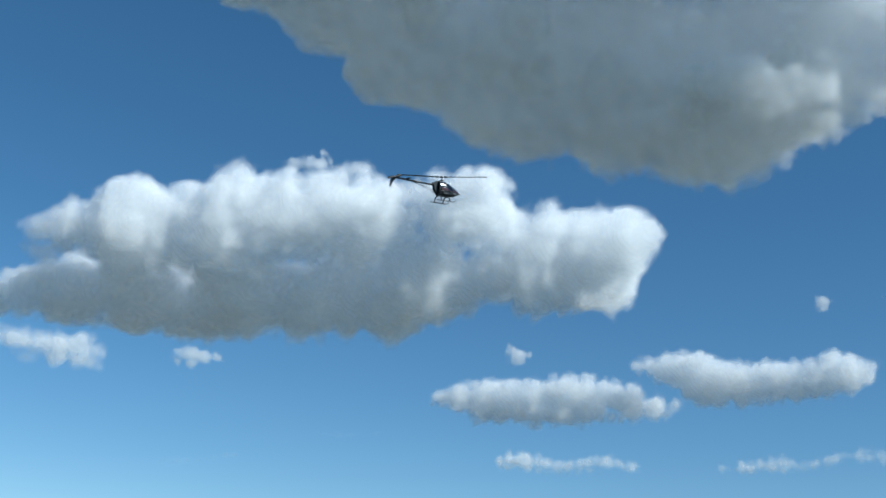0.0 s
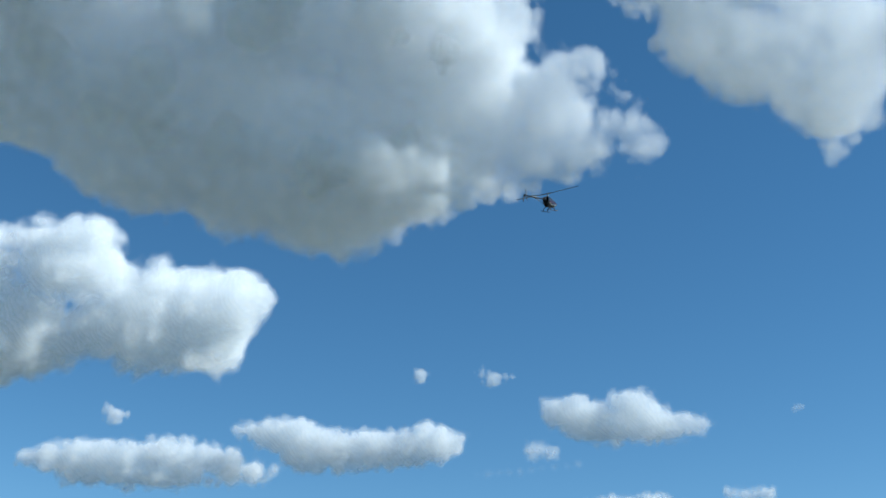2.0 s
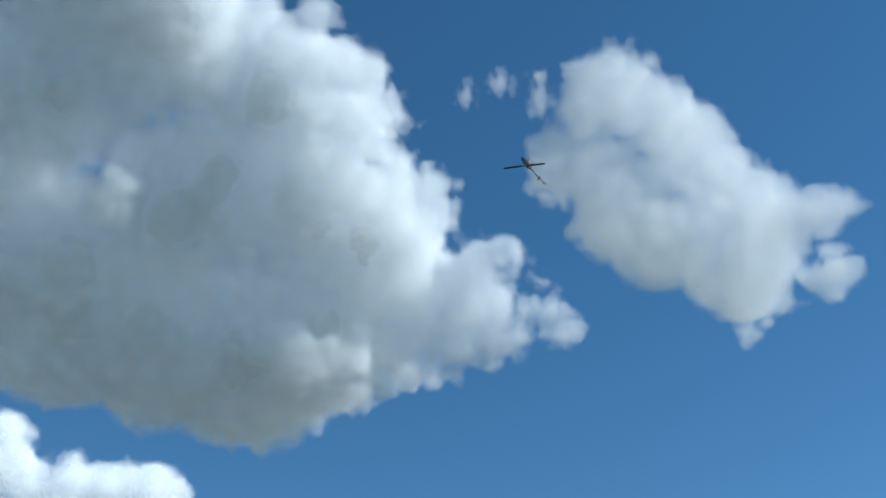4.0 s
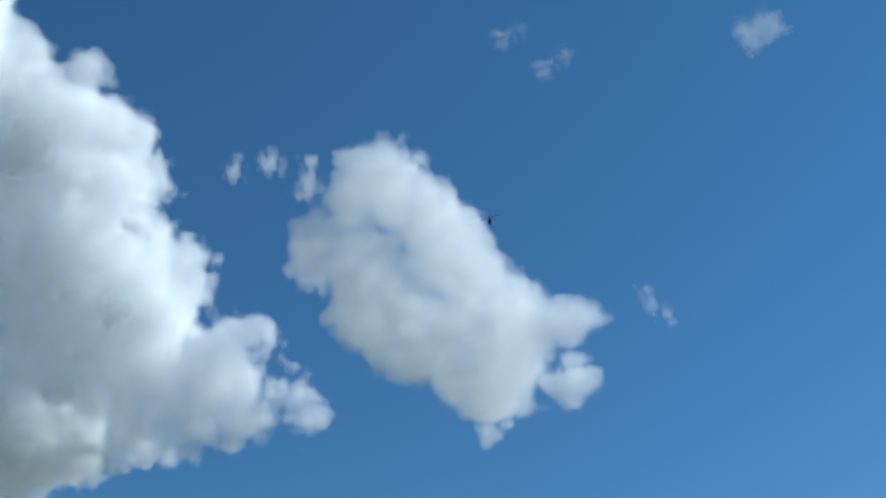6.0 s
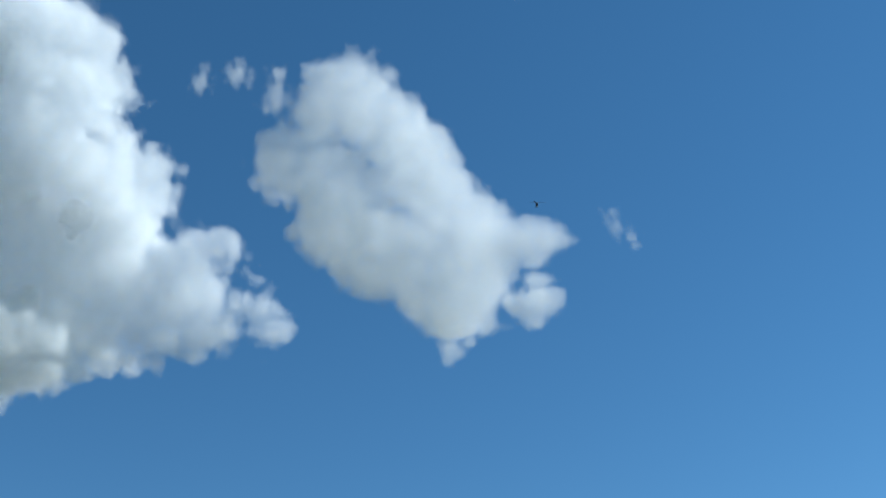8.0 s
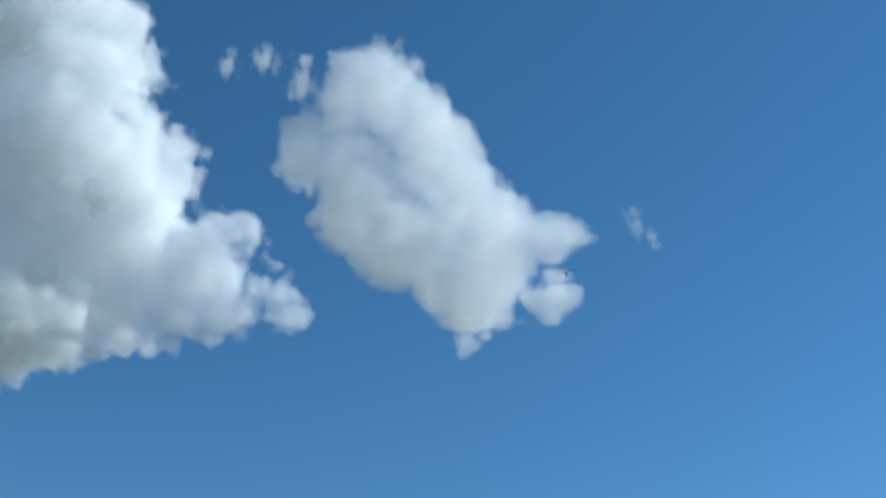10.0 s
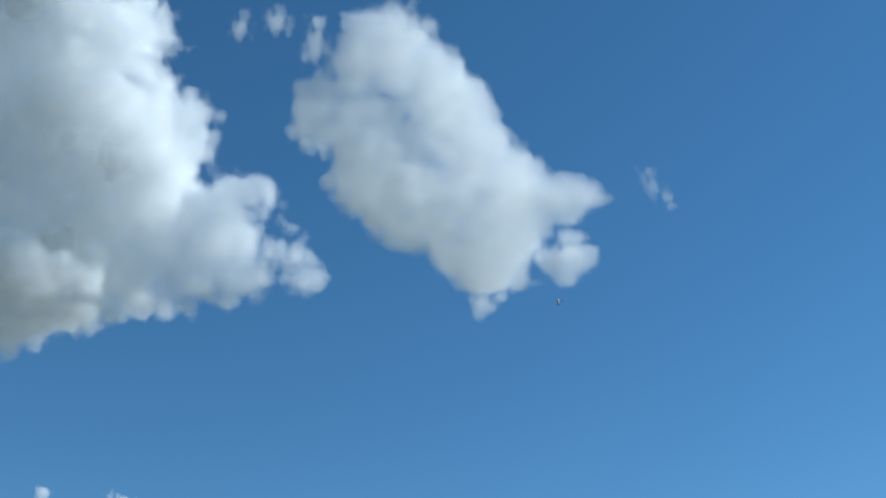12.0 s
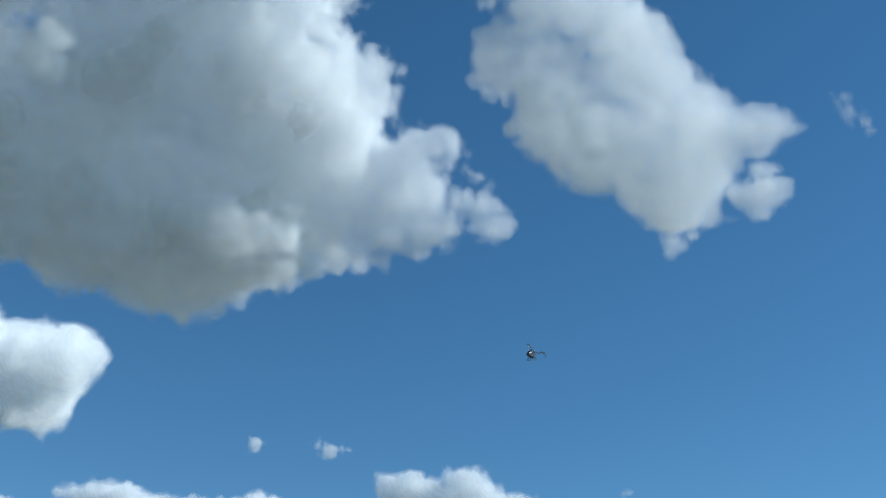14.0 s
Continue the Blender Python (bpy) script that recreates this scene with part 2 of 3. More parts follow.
cloud("cloud", "small sunlit cumulus fragment under a larger cloud", 21.52, 12.12, 3560, [
    (142, 0, 55), (37, -4, 40), (-33, 7, 36), (-114, 10, 26), (93, -7, 43), (-170, 3, 22), (-68, 10, 30), (181, -14, 36),
    (-206, 0, 18), (5, 0, 40), (-142, 7, 24), (65, -7, 40)],
    FRAGMENT, cell=8, lump=60, rise=0.3, sink=0.3)
cloud("cloud", "thin bright white cumulus cloud with torn see-through edges", -35.27, 33.49, 1670, [
    (63, -139, 58), (-36, -74, 58), (29, 21, 58), (-98, 25, 58), (-64, 137, 58), (93, -50, 58), (-6, 96, 58), (-74, -33, 58),
    (-159, 52, 32), (168, -74, 28), (15, -88, 57), (93, -108, 56), (-77, 124, 57), (-57, 171, 41), (202, -77, 23), (73, -149, 52),
    (11, 42, 58), (-125, 42, 49), (46, 8, 57), (46, -132, 57), (63, -197, 15), (-98, -57, 31), (-176, 56, 24), (5, 79, 55),
    (-29, -84, 52), (151, -77, 31), (226, -71, 8), (-125, 120, 16), (-98, -16, 42), (80, -135, 56), (189, -74, 26), (110, -36, 39)],
    WHITE, cell=4.5, lump=60, deep=0.7, rough=1.0, rise=0.2, sink=0.1)
cloud("cloud", "little round white cloud fragment beside a larger one", -42.45, 28.16, 1680, [
    (-1, 1, 30), (-21, -10, 18), (3, 0, 28), (-12, -2, 26), (-4, 23, 12), (-34, -19, 6), (22, -8, 11), (19, 13, 10)],
    LITTLE, cell=3.5, lump=34, rough=1.1)
cloud("cloud_wisp", "faint torn wisp of white cloud in blue sky", -27.90, 38.79, 1700, [
    (0, -11, 15), (-1, 18, 15), (-2, -21, 15), (0, 1, 15), (-2, 20, 15), (4, -18, 15)],
    WISP, cell=4, lump=22, rough=1.4, group="wisps")
cloud("cloud_wisp", "faint torn wisp of white cloud in blue sky", -23.31, 38.93, 1700, [
    (1, 3, 10), (-1, -7, 10), (5, 10, 7), (-1, 4, 10), (8, 13, 5), (0, -8, 9)],
    WISP, cell=4, lump=22, rough=1.4, group="wisps")
cloud("cloud_wisp", "faint torn wisp of white cloud in blue sky", -25.44, 39.36, 1700, [
    (-1, 0, 14), (5, 0, 14), (-4, 0, 14), (-11, 8, 8), (13, -9, 7), (6, 6, 11)],
    WISP, cell=4, lump=22, rough=1.4, group="wisps")
cloud("cloud_wisp", "faint torn wisp of white cloud in blue sky", -47.35, 31.33, 1700, [
    (-7, 11, 12), (5, -7, 11), (17, -21, 9), (-11, 17, 11), (-3, 5, 12), (24, -27, 5)],
    WISP, cell=4, lump=22, rough=1.4, group="wisps")
cloud("cloud_wisp", "faint torn wisp of white cloud in blue sky", -56.76, 42.78, 1500, [
    (1, -3, 18), (-14, 6, 18), (16, -6, 17), (31, -13, 8), (-3, -6, 18), (7, -1, 18)],
    WISP, cell=4, lump=22, rough=1.4, group="wisps")
cloud("cloud_wisp", "faint torn wisp of white cloud in blue sky", -41.13, 45.08, 1500, [
    (-2, 0, 8), (6, 1, 8), (-10, 3, 6), (13, 6, 4), (-2, -1, 8), (-13, 4, 4)],
    WISP, cell=4, lump=22, rough=1.4, group="wisps")
cloud("cloud_wisp", "faint torn wisp of white cloud in blue sky", -43.68, 43.46, 1500, [
    (4, 1, 8), (-9, -3, 8), (12, 4, 8), (21, 10, 4), (-16, -4, 5), (-1, 0, 8)],
    WISP, cell=4, lump=22, rough=1.4, group="wisps")
cloud("cloud", "small grey-based cumulus cloud low over the horizon", -4.21, 11.46, 4700, [
    (-338, -37, 70), (-193, -37, 70), (-48, -37, 70), (97, -29, 70), (241, -20, 70), (-432, -12, 69), (-6, 40, 70), (335, -20, 64),
    (-142, 23, 69), (131, 40, 65), (-253, 14, 69), (241, 31, 67), (-500, -12, 43), (412, 6, 36), (-347, 14, 62), (-125, -63, 51),
    (20, -37, 69), (-270, -63, 51), (62, 48, 63), (173, -54, 39), (-65, 31, 69), (-543, -29, 19), (173, 31, 70)],
    LOW, cell=9, lump=65, rise=0.1, sink=0.7, rough=0.7, group="low clouds")
cloud("cloud", "small grey-based cumulus cloud low over the horizon", -13.19, 12.85, 4600, [
    (-212, -46, 70), (-73, -46, 70), (66, -38, 70), (205, -24, 70), (329, 6, 70), (-300, 20, 68), (-161, 6, 70), (-395, 35, 45),
    (-44, -2, 68), (139, 6, 68), (285, 35, 70), (37, -2, 68), (410, 35, 30), (-453, 42, 27), (0, -60, 58), (139, -46, 59),
    (-256, 20, 68), (-154, -53, 66), (205, 13, 70), (285, -9, 70), (-351, 28, 56), (351, -2, 60), (-110, 6, 66), (80, -2, 70),
    (-212, 13, 70), (-227, -46, 63), (234, -31, 59), (380, 13, 46)],
    LOW, cell=9, lump=65, rise=0.1, sink=0.7, rough=0.7, group="low clouds")
cloud("cloud", "small grey-based cumulus cloud low over the horizon", -26.80, 14.27, 4500, [
    (-190, -35, 70), (-50, -35, 70), (74, -30, 70), (-9, 37, 68), (-252, 6, 63), (193, -41, 50), (-148, -4, 70), (255, -35, 37),
    (48, 32, 63), (131, -35, 60), (-308, 27, 35), (-55, 47, 49), (-122, -46, 61), (12, -41, 64), (-184, 11, 66), (234, -41, 45),
    (291, -41, 17), (167, -35, 53), (74, -41, 63), (-231, -30, 49), (-334, 47, 13), (-283, 16, 49), (-86, -66, 40), (-215, 16, 57),
    (43, -66, 38), (100, -35, 65), (7, 37, 68), (-76, 73, 22)],
    LOW, cell=9, lump=65, rise=0.1, sink=0.7, rough=0.7, group="low clouds")
cloud("cloud", "small grey-based cumulus cloud low over the horizon", -22.12, 12.61, 4050, [
    (-4, 11, 35), (48, -6, 20), (-28, 13, 26), (21, 1, 26), (67, -2, 13), (-53, 19, 11), (-19, 3, 26), (56, -6, 19)],
    SMALL_LOW, cell=7, lump=36, rise=0.2, sink=0.2, rough=0.9, group="low clouds")
cloud("cloud", "small grey-based cumulus cloud low over the horizon", -4.27, 8.53, 4250, [
    (-165, -1, 35), (99, 8, 33), (153, 8, 29), (40, -1, 27), (-220, -5, 27), (-107, -9, 26), (-56, -9, 23), (-10, -9, 22),
    (195, -1, 21), (229, -5, 15), (-253, -13, 15), (-140, -5, 32), (74, 3, 31), (-203, -1, 31), (124, 8, 32), (15, -5, 25),
    (-81, -9, 23), (-35, -9, 23), (179, 3, 26), (246, -1, 9), (216, -1, 18), (-237, -9, 22)],
    SMALL_LOW, cell=7, lump=36, rise=0.2, sink=0.2, rough=0.9, group="low clouds")
cloud("cloud", "small grey-based cumulus cloud low over the horizon", -15.67, 8.93, 4250, [
    (-139, -15, 27), (-257, -31, 24), (-209, -26, 25), (108, 17, 24), (156, 17, 26), (205, 17, 23), (65, 12, 23), (-96, -15, 22),
    (27, 1, 19), (-176, -20, 26), (247, 17, 18), (-64, -15, 18), (-289, -31, 17), (-15, -10, 15), (280, 12, 14), (301, 17, 12),
    (6, -4, 17), (-37, -10, 14), (183, 17, 24), (-311, -31, 12), (140, 23, 24), (-230, -26, 25), (81, 12, 24), (-117, -10, 24),
    (226, 17, 20), (44, 6, 22)],
    SMALL_LOW, cell=7, lump=36, rise=0.2, sink=0.2, rough=0.9, group="low clouds")
cloud("cloud", "small grey-based cumulus cloud low over the horizon", -26.95, 10.24, 4800, [
    (35, 5, 40), (-48, 0, 38), (95, 5, 40), (-113, -4, 34), (-168, -9, 30), (-224, -14, 25), (155, -9, 21), (-11, 0, 38),
    (192, -14, 19), (225, -14, 18), (-261, -18, 17), (-90, -4, 36), (-293, -23, 11), (-201, -14, 26), (128, -9, 25), (-141, -9, 32),
    (63, 5, 41), (174, -9, 20), (-279, -23, 14)],
    SMALL_LOW, cell=7, lump=36, rise=0.2, sink=0.2, rough=0.9, group="low clouds")
cloud("cloud", "small grey-based cumulus cloud low over the horizon", -32.30, 10.45, 4800, [
    (-1, 2, 32), (60, 2, 31), (-59, 7, 28), (-89, 7, 22), (28, 2, 32), (-35, 5, 29), (87, -16, 12), (-113, 14, 9),
    (69, 11, 22), (-19, 3, 31), (-78, 7, 24), (74, -7, 22), (42, 2, 31), (-102, 11, 15)],
    SMALL_LOW, cell=7, lump=36, rise=0.2, sink=0.2, rough=0.9, group="low clouds")
cloud("cloud_wisp", "small faint shred of hazy white cloud", -20.03, 16.18, 4300, [
    (-25, -5, 21), (18, -5, 21), (52, -3, 21), (-54, 6, 16), (-9, -5, 21), (-71, 14, 9)],
    FAR_WISP, cell=6, lump=40, rough=1.3, group="wisps")
cloud("cloud_wisp", "small faint shred of hazy white cloud", -16.28, 16.22, 4300, [
    (2, 1, 17), (-11, 2, 16), (10, 1, 16), (9, -1, 17)],
    FAR_WISP, cell=6, lump=40, rough=1.3, group="wisps")
cloud("cloud_wisp", "small faint shred of hazy white cloud", -1.68, 13.55, 4300, [
    (-17, 1, 21), (19, -1, 21), (-34, 10, 15), (35, 4, 14), (2, -1, 21), (-25, 0, 21)],
    FAR_WISP, cell=6, lump=40, rough=1.3, group="wisps")
cloud("cloud_wisp", "small faint shred of hazy white cloud", 14.35, 12.35, 3600, [
    (-11, -1, 21), (26, -4, 18), (-38, 4, 16), (55, -4, 13), (76, -4, 9), (9, -3, 21)],
    FAR_WISP, cell=6, lump=40, rough=1.3, group="wisps")
cloud("cloud_wisp", "small faint shred of hazy white cloud", 9.71, 22.05, 3600, [
    (37, 5, 18), (2, 0, 18), (-34, -5, 18), (-49, -3, 15), (54, 15, 11), (21, 5, 18)],
    FAR_WISP, cell=6, lump=40, rough=1.3, group="wisps")
cloud("cloud_streak", "long thin veil of high haze above the horizon", 6.30, 9.28, 4700, [
    (-45, -6, 16), (-8, -1, 16), (30, 2, 16), (70, 8, 16), (-77, -9, 15), (99, 11, 13), (-106, -9, 13), (-129, -9, 11)],
    STREAK, cell=7, lump=30, rough=0.7, group="wisps")
cloud("cloud_streak", "long thin veil of high haze above the horizon", 13.51, 7.52, 4750, [
    (-70, -15, 16), (-101, -18, 16), (-40, -8, 16), (1, -1, 16), (36, 6, 16), (70, 13, 16), (108, 20, 16), (142, 27, 16),
    (-132, -21, 14)],
    STREAK, cell=7, lump=30, rough=0.7, group="wisps")
cloud("cloud_streak", "long thin veil of high haze above the horizon", -21.65, 11.73, 4800, [
    (-113, -10, 23), (-34, -5, 23), (-160, -16, 23), (13, 0, 23), (60, 5, 23), (107, 10, 23), (154, 16, 23), (-76, -10, 23),
    (201, 21, 23), (-201, -16, 20)],
    STREAK, cell=7, lump=30, rough=0.7, group="wisps")
cloud("cloud_wisp", "small faint shred of hazy white cloud", -34.48, 14.34, 4600, [
    (3, 0, 12), (-8, 0, 12), (12, -1, 12)],
    FAR_WISP, cell=6, lump=30, group="wisps")


# ---- trees at the edge of the field ----
bark = principled("tree_bark", (0.09, 0.07, 0.05), rough=0.9, grain=9, vary=0.35, bump=0.6)
foliage = principled("tree_leaves", (0.035, 0.06, 0.018), rough=0.6, grain=2.5, vary=0.4)


def tube(bm, path, radii, sides=8, squash=1.0):
    """A bent round bar through the points of the path, with a radius at each."""
    rings = []
    for i, p in enumerate(path):
        p = Vector(p)
        ahead = (Vector(path[min(i + 1, len(path) - 1)]) - Vector(path[max(i - 1, 0)])).normalized()
        a = ahead.orthogonal().normalized()
        if abs(ahead.z) < 0.9:
            a = ahead.cross(Vector((0, 0, 1))).normalized()
        b = ahead.cross(a)
        rings.append([bm.verts.new(p + radii[i] * (math.cos(k * math.tau / sides) * a + squash * math.sin(k * math.tau / sides) * b)) for k in range(sides)])
    for r, s in zip(rings, rings[1:]):
        for k in range(sides):
            bm.faces.new((r[k], r[(k + 1) % sides], s[(k + 1) % sides], s[k]))
    bm.faces.new(rings[0][::-1])
    bm.faces.new(rings[-1])
    return bm


def build_tree(heading, distance, height, spread, seed, label):
    rng = random.Random(seed)
    tree = new("tree")
    tree.matrix_basis = Matrix.Translation((-math.sin(radians(heading)) * distance, math.cos(radians(heading)) * distance, 0))
    bm = bmesh.new()
    trunk = [(0, 0, -0.2), (0.1, 0.05, height * 0.2), (0.0, 0.15, height * 0.45), (0.12, 0.1, height * 0.75), (0.1, 0.1, height * 0.93)]
    tube(bm, trunk, [height * k for k in (0.03, 0.022, 0.017, 0.009, 0.003)], 10)
    part("trunk", bm, bark, tree)
    tips = []
    for k in range(11):
        z = height * rng.uniform(0.3, 0.8)
        turn, out = k * 2.4 + rng.uniform(-0.3, 0.3), spread * rng.uniform(0.6, 0.95) * (1.25 - z / height)
        end = Vector((math.cos(turn) * out, math.sin(turn) * out, min(z + out * 0.6, height * 0.93)))
        bm = bmesh.new()
        tube(bm, [(0.05, 0.1, z), (end.x * 0.5, end.y * 0.5, z + (end.z - z) * 0.4), end], [height * 0.009, height * 0.006, height * 0.002], 6)
        part("limb", bm, bark, tree)
        tips.append(end)
    clumps = tips + [t * 0.6 + Vector((0, 0, height * 0.3)) * 0.6 for t in tips] + [Vector((0.1, 0.1, height * 0.9)), Vector((0.3, -0.2, height * 0.82)), Vector((-0.4, 0.2, height * 0.8))]
    bm = bmesh.new()
    for c in clumps:
        size = spread * rng.uniform(0.22, 0.36)
        for k in range(190):
            way = Vector((rng.gauss(0, 1), rng.gauss(0, 1), rng.gauss(0, 0.8))).normalized()
            at = c + way * size * rng.uniform(0.35, 1.0) ** 0.5
            if at.z > height:
                at.z = height - rng.uniform(0, 0.3)
            a = Vector((rng.gauss(0, 1), rng.gauss(0, 1), rng.gauss(0, 1))).normalized()
            b = a.orthogonal().normalized()
            w, h = rng.uniform(0.07, 0.13), rng.uniform(0.12, 0.2)
            bm.faces.new([bm.verts.new(at + v) for v in (-a * h, b * w, a * h, -b * w)])
    crown = part("crown", bm, foliage, tree, smooth=False)
    return tagged(tree, label, "tree", "trees along the field")


build_tree(-38.82, 95, 18.70, 3.4, 3, "dark leafy broadleaf tree standing at the field edge")
build_tree(-32.49, 110, 20.80, 3.0, 8, "low dark leafy tree standing at the field edge")

# ---- helicopter ----
canopy_paint = principled("canopy_paint", (0.018, 0.02, 0.028), rough=0.22, grain=30, vary=0.25, coat=0.7)
window_paint = principled("canopy_window", (0.07, 0.085, 0.11), rough=0.12, grain=14, vary=0.2, coat=1.0)
red_paint = principled("canopy_red", (0.07, 0.016, 0.022), rough=0.25, grain=30, vary=0.2, coat=0.6)
white_paint = principled("canopy_grey", (0.16, 0.165, 0.175), rough=0.3, grain=30, vary=0.06, coat=0.5)
carbon = principled("carbon_plate", (0.022, 0.022, 0.024), rough=0.35, grain=160, vary=0.5, coat=0.3)
black_plastic = principled("black_plastic", (0.03, 0.03, 0.032), rough=0.5, grain=60, vary=0.2)
alloy = principled("machined_alloy", (0.26, 0.265, 0.28), rough=0.42, metal=1.0, grain=90, vary=0.1)
blade_skin = principled("blade_carbon", (0.035, 0.037, 0.042), rough=0.32, grain=40, vary=0.2, coat=0.4)
gear_nylon = principled("gear_nylon", (0.09, 0.09, 0.09), rough=0.5, grain=50, vary=0.06)
wrap = principled("battery_wrap", (0.05, 0.07, 0.16), rough=0.4, grain=40, vary=0.2)


def block(bm, size, at, bevel=0.004):
    """A box with rounded edges, added to bm."""
    made = bmesh.ops.create_cube(bm, size=1, matrix=Matrix.Translation(at) @ Matrix.Diagonal((*size, 1)))
    edges = list({e for v in made["verts"] for e in v.link_edges})
    bmesh.ops.bevel(bm, geom=edges, offset=bevel, segments=2, affect="EDGES", clamp_overlap=True)
    return bm


def disc(bm, radius, thick, at, turned=None, sides=32):
    m = Matrix.Translation(at) @ (turned or Matrix())
    bmesh.ops.create_cone(bm, cap_ends=True, segments=sides, radius1=radius, radius2=radius, depth=thick, matrix=m)
    return bm


def plate(bm, outline, y, thick):
    """A flat sheet in the x-z plane with that outline."""
    a = [bm.verts.new((x, y - thick / 2, z)) for x, z in outline]
    b = [bm.verts.new((x, y + thick / 2, z)) for x, z in outline]
    bm.faces.new(a)
    bm.faces.new(b[::-1])
    for i in range(len(outline)):
        j = (i + 1) % len(outline)
        bm.faces.new((a[j], a[i], b[i], b[j]))
    bmesh.ops.recalc_face_normals(bm, faces=bm.faces[:])
    return bm


def pod_ring(s):
    """Centre, half width and half height of the canopy at s, 0 at its open back to 1 at the nose."""
    x = -0.075 + 0.385 * s
    top = 0.105 - 0.16 * max(0, s - 0.22) ** 1.35 * 1.25
    low = -0.105 + 0.055 * s ** 2.2 - 0.02 * math.sin(s * math.pi)
    wide = 0.072 * math.sqrt(max(0.0, 1 - max(0, s - 0.25) ** 2 / 0.5625))
    close = math.sqrt(max(0.0, 1 - max(0.0, (s - 0.7) / 0.3) ** 2.4))
    mid = (top + low) / 2
    return x, mid, max(0.004, wide * (0.75 + 0.25 * close)), max(0.004, (top - low) / 2 * close)


def pod_point(s, turn, proud=0.0):
    x, mid, w, h = pod_ring(s)
    c, d = math.cos(turn), math.sin(turn)
    return Vector((x, (w + proud) * math.copysign(abs(c) ** 0.8, c), mid + (h + proud) * math.copysign(abs(d) ** 0.85, d)))


def pod_patch(bm, s0, s1, turn_from, turn_to, proud, steps=12):
    """A skin over part of the canopy; turn_from and turn_to give the angles along it."""
    grid = []
    for i in range(steps + 1):
        s = s0 + (s1 - s0) * i / steps
        a, b = turn_from(i / steps), turn_to(i / steps)
        grid.append([bm.verts.new(pod_point(s, a + (b - a) * k / 8, proud)) for k in range(9)])
    for r, q in zip(grid, grid[1:]):
        for k in range(8):
            bm.faces.new((r[k], r[k + 1], q[k + 1], q[k]))
    bmesh.ops.recalc_face_normals(bm, faces=bm.faces[:])
    bmesh.ops.solidify(bm, geom=bm.faces[:], thickness=0.0012)
    return bm


def blade(length, root, tip, thick):
    """A rotor blade along +x with an airfoil section, starting at x = 0."""
    bm = bmesh.new()
    rings = []
    for x, chord in ((0, root * 0.55), (length * 0.06, root), (length * 0.5, root), (length * 0.97, tip), (length, tip * 0.7)):
        ring = []
        for u, v in ((0.35, 0), (0.28, 0.35), (0.1, 0.5), (-0.2, 0.36), (-0.65, 0.04), (-0.2, -0.3), (0.1, -0.42), (0.28, -0.3)):
            ring.append(bm.verts.new((x, u * chord, v * thick)))
        rings.append(ring)
    for r, q in zip(rings, rings[1:]):
        for k in range(8):
            bm.faces.new((r[k], r[(k + 1) % 8], q[(k + 1) % 8], q[k]))
    bm.faces.new(rings[0][::-1])
    bm.faces.new(rings[-1])
    bmesh.ops.recalc_face_normals(bm, faces=bm.faces[:])
    return bm


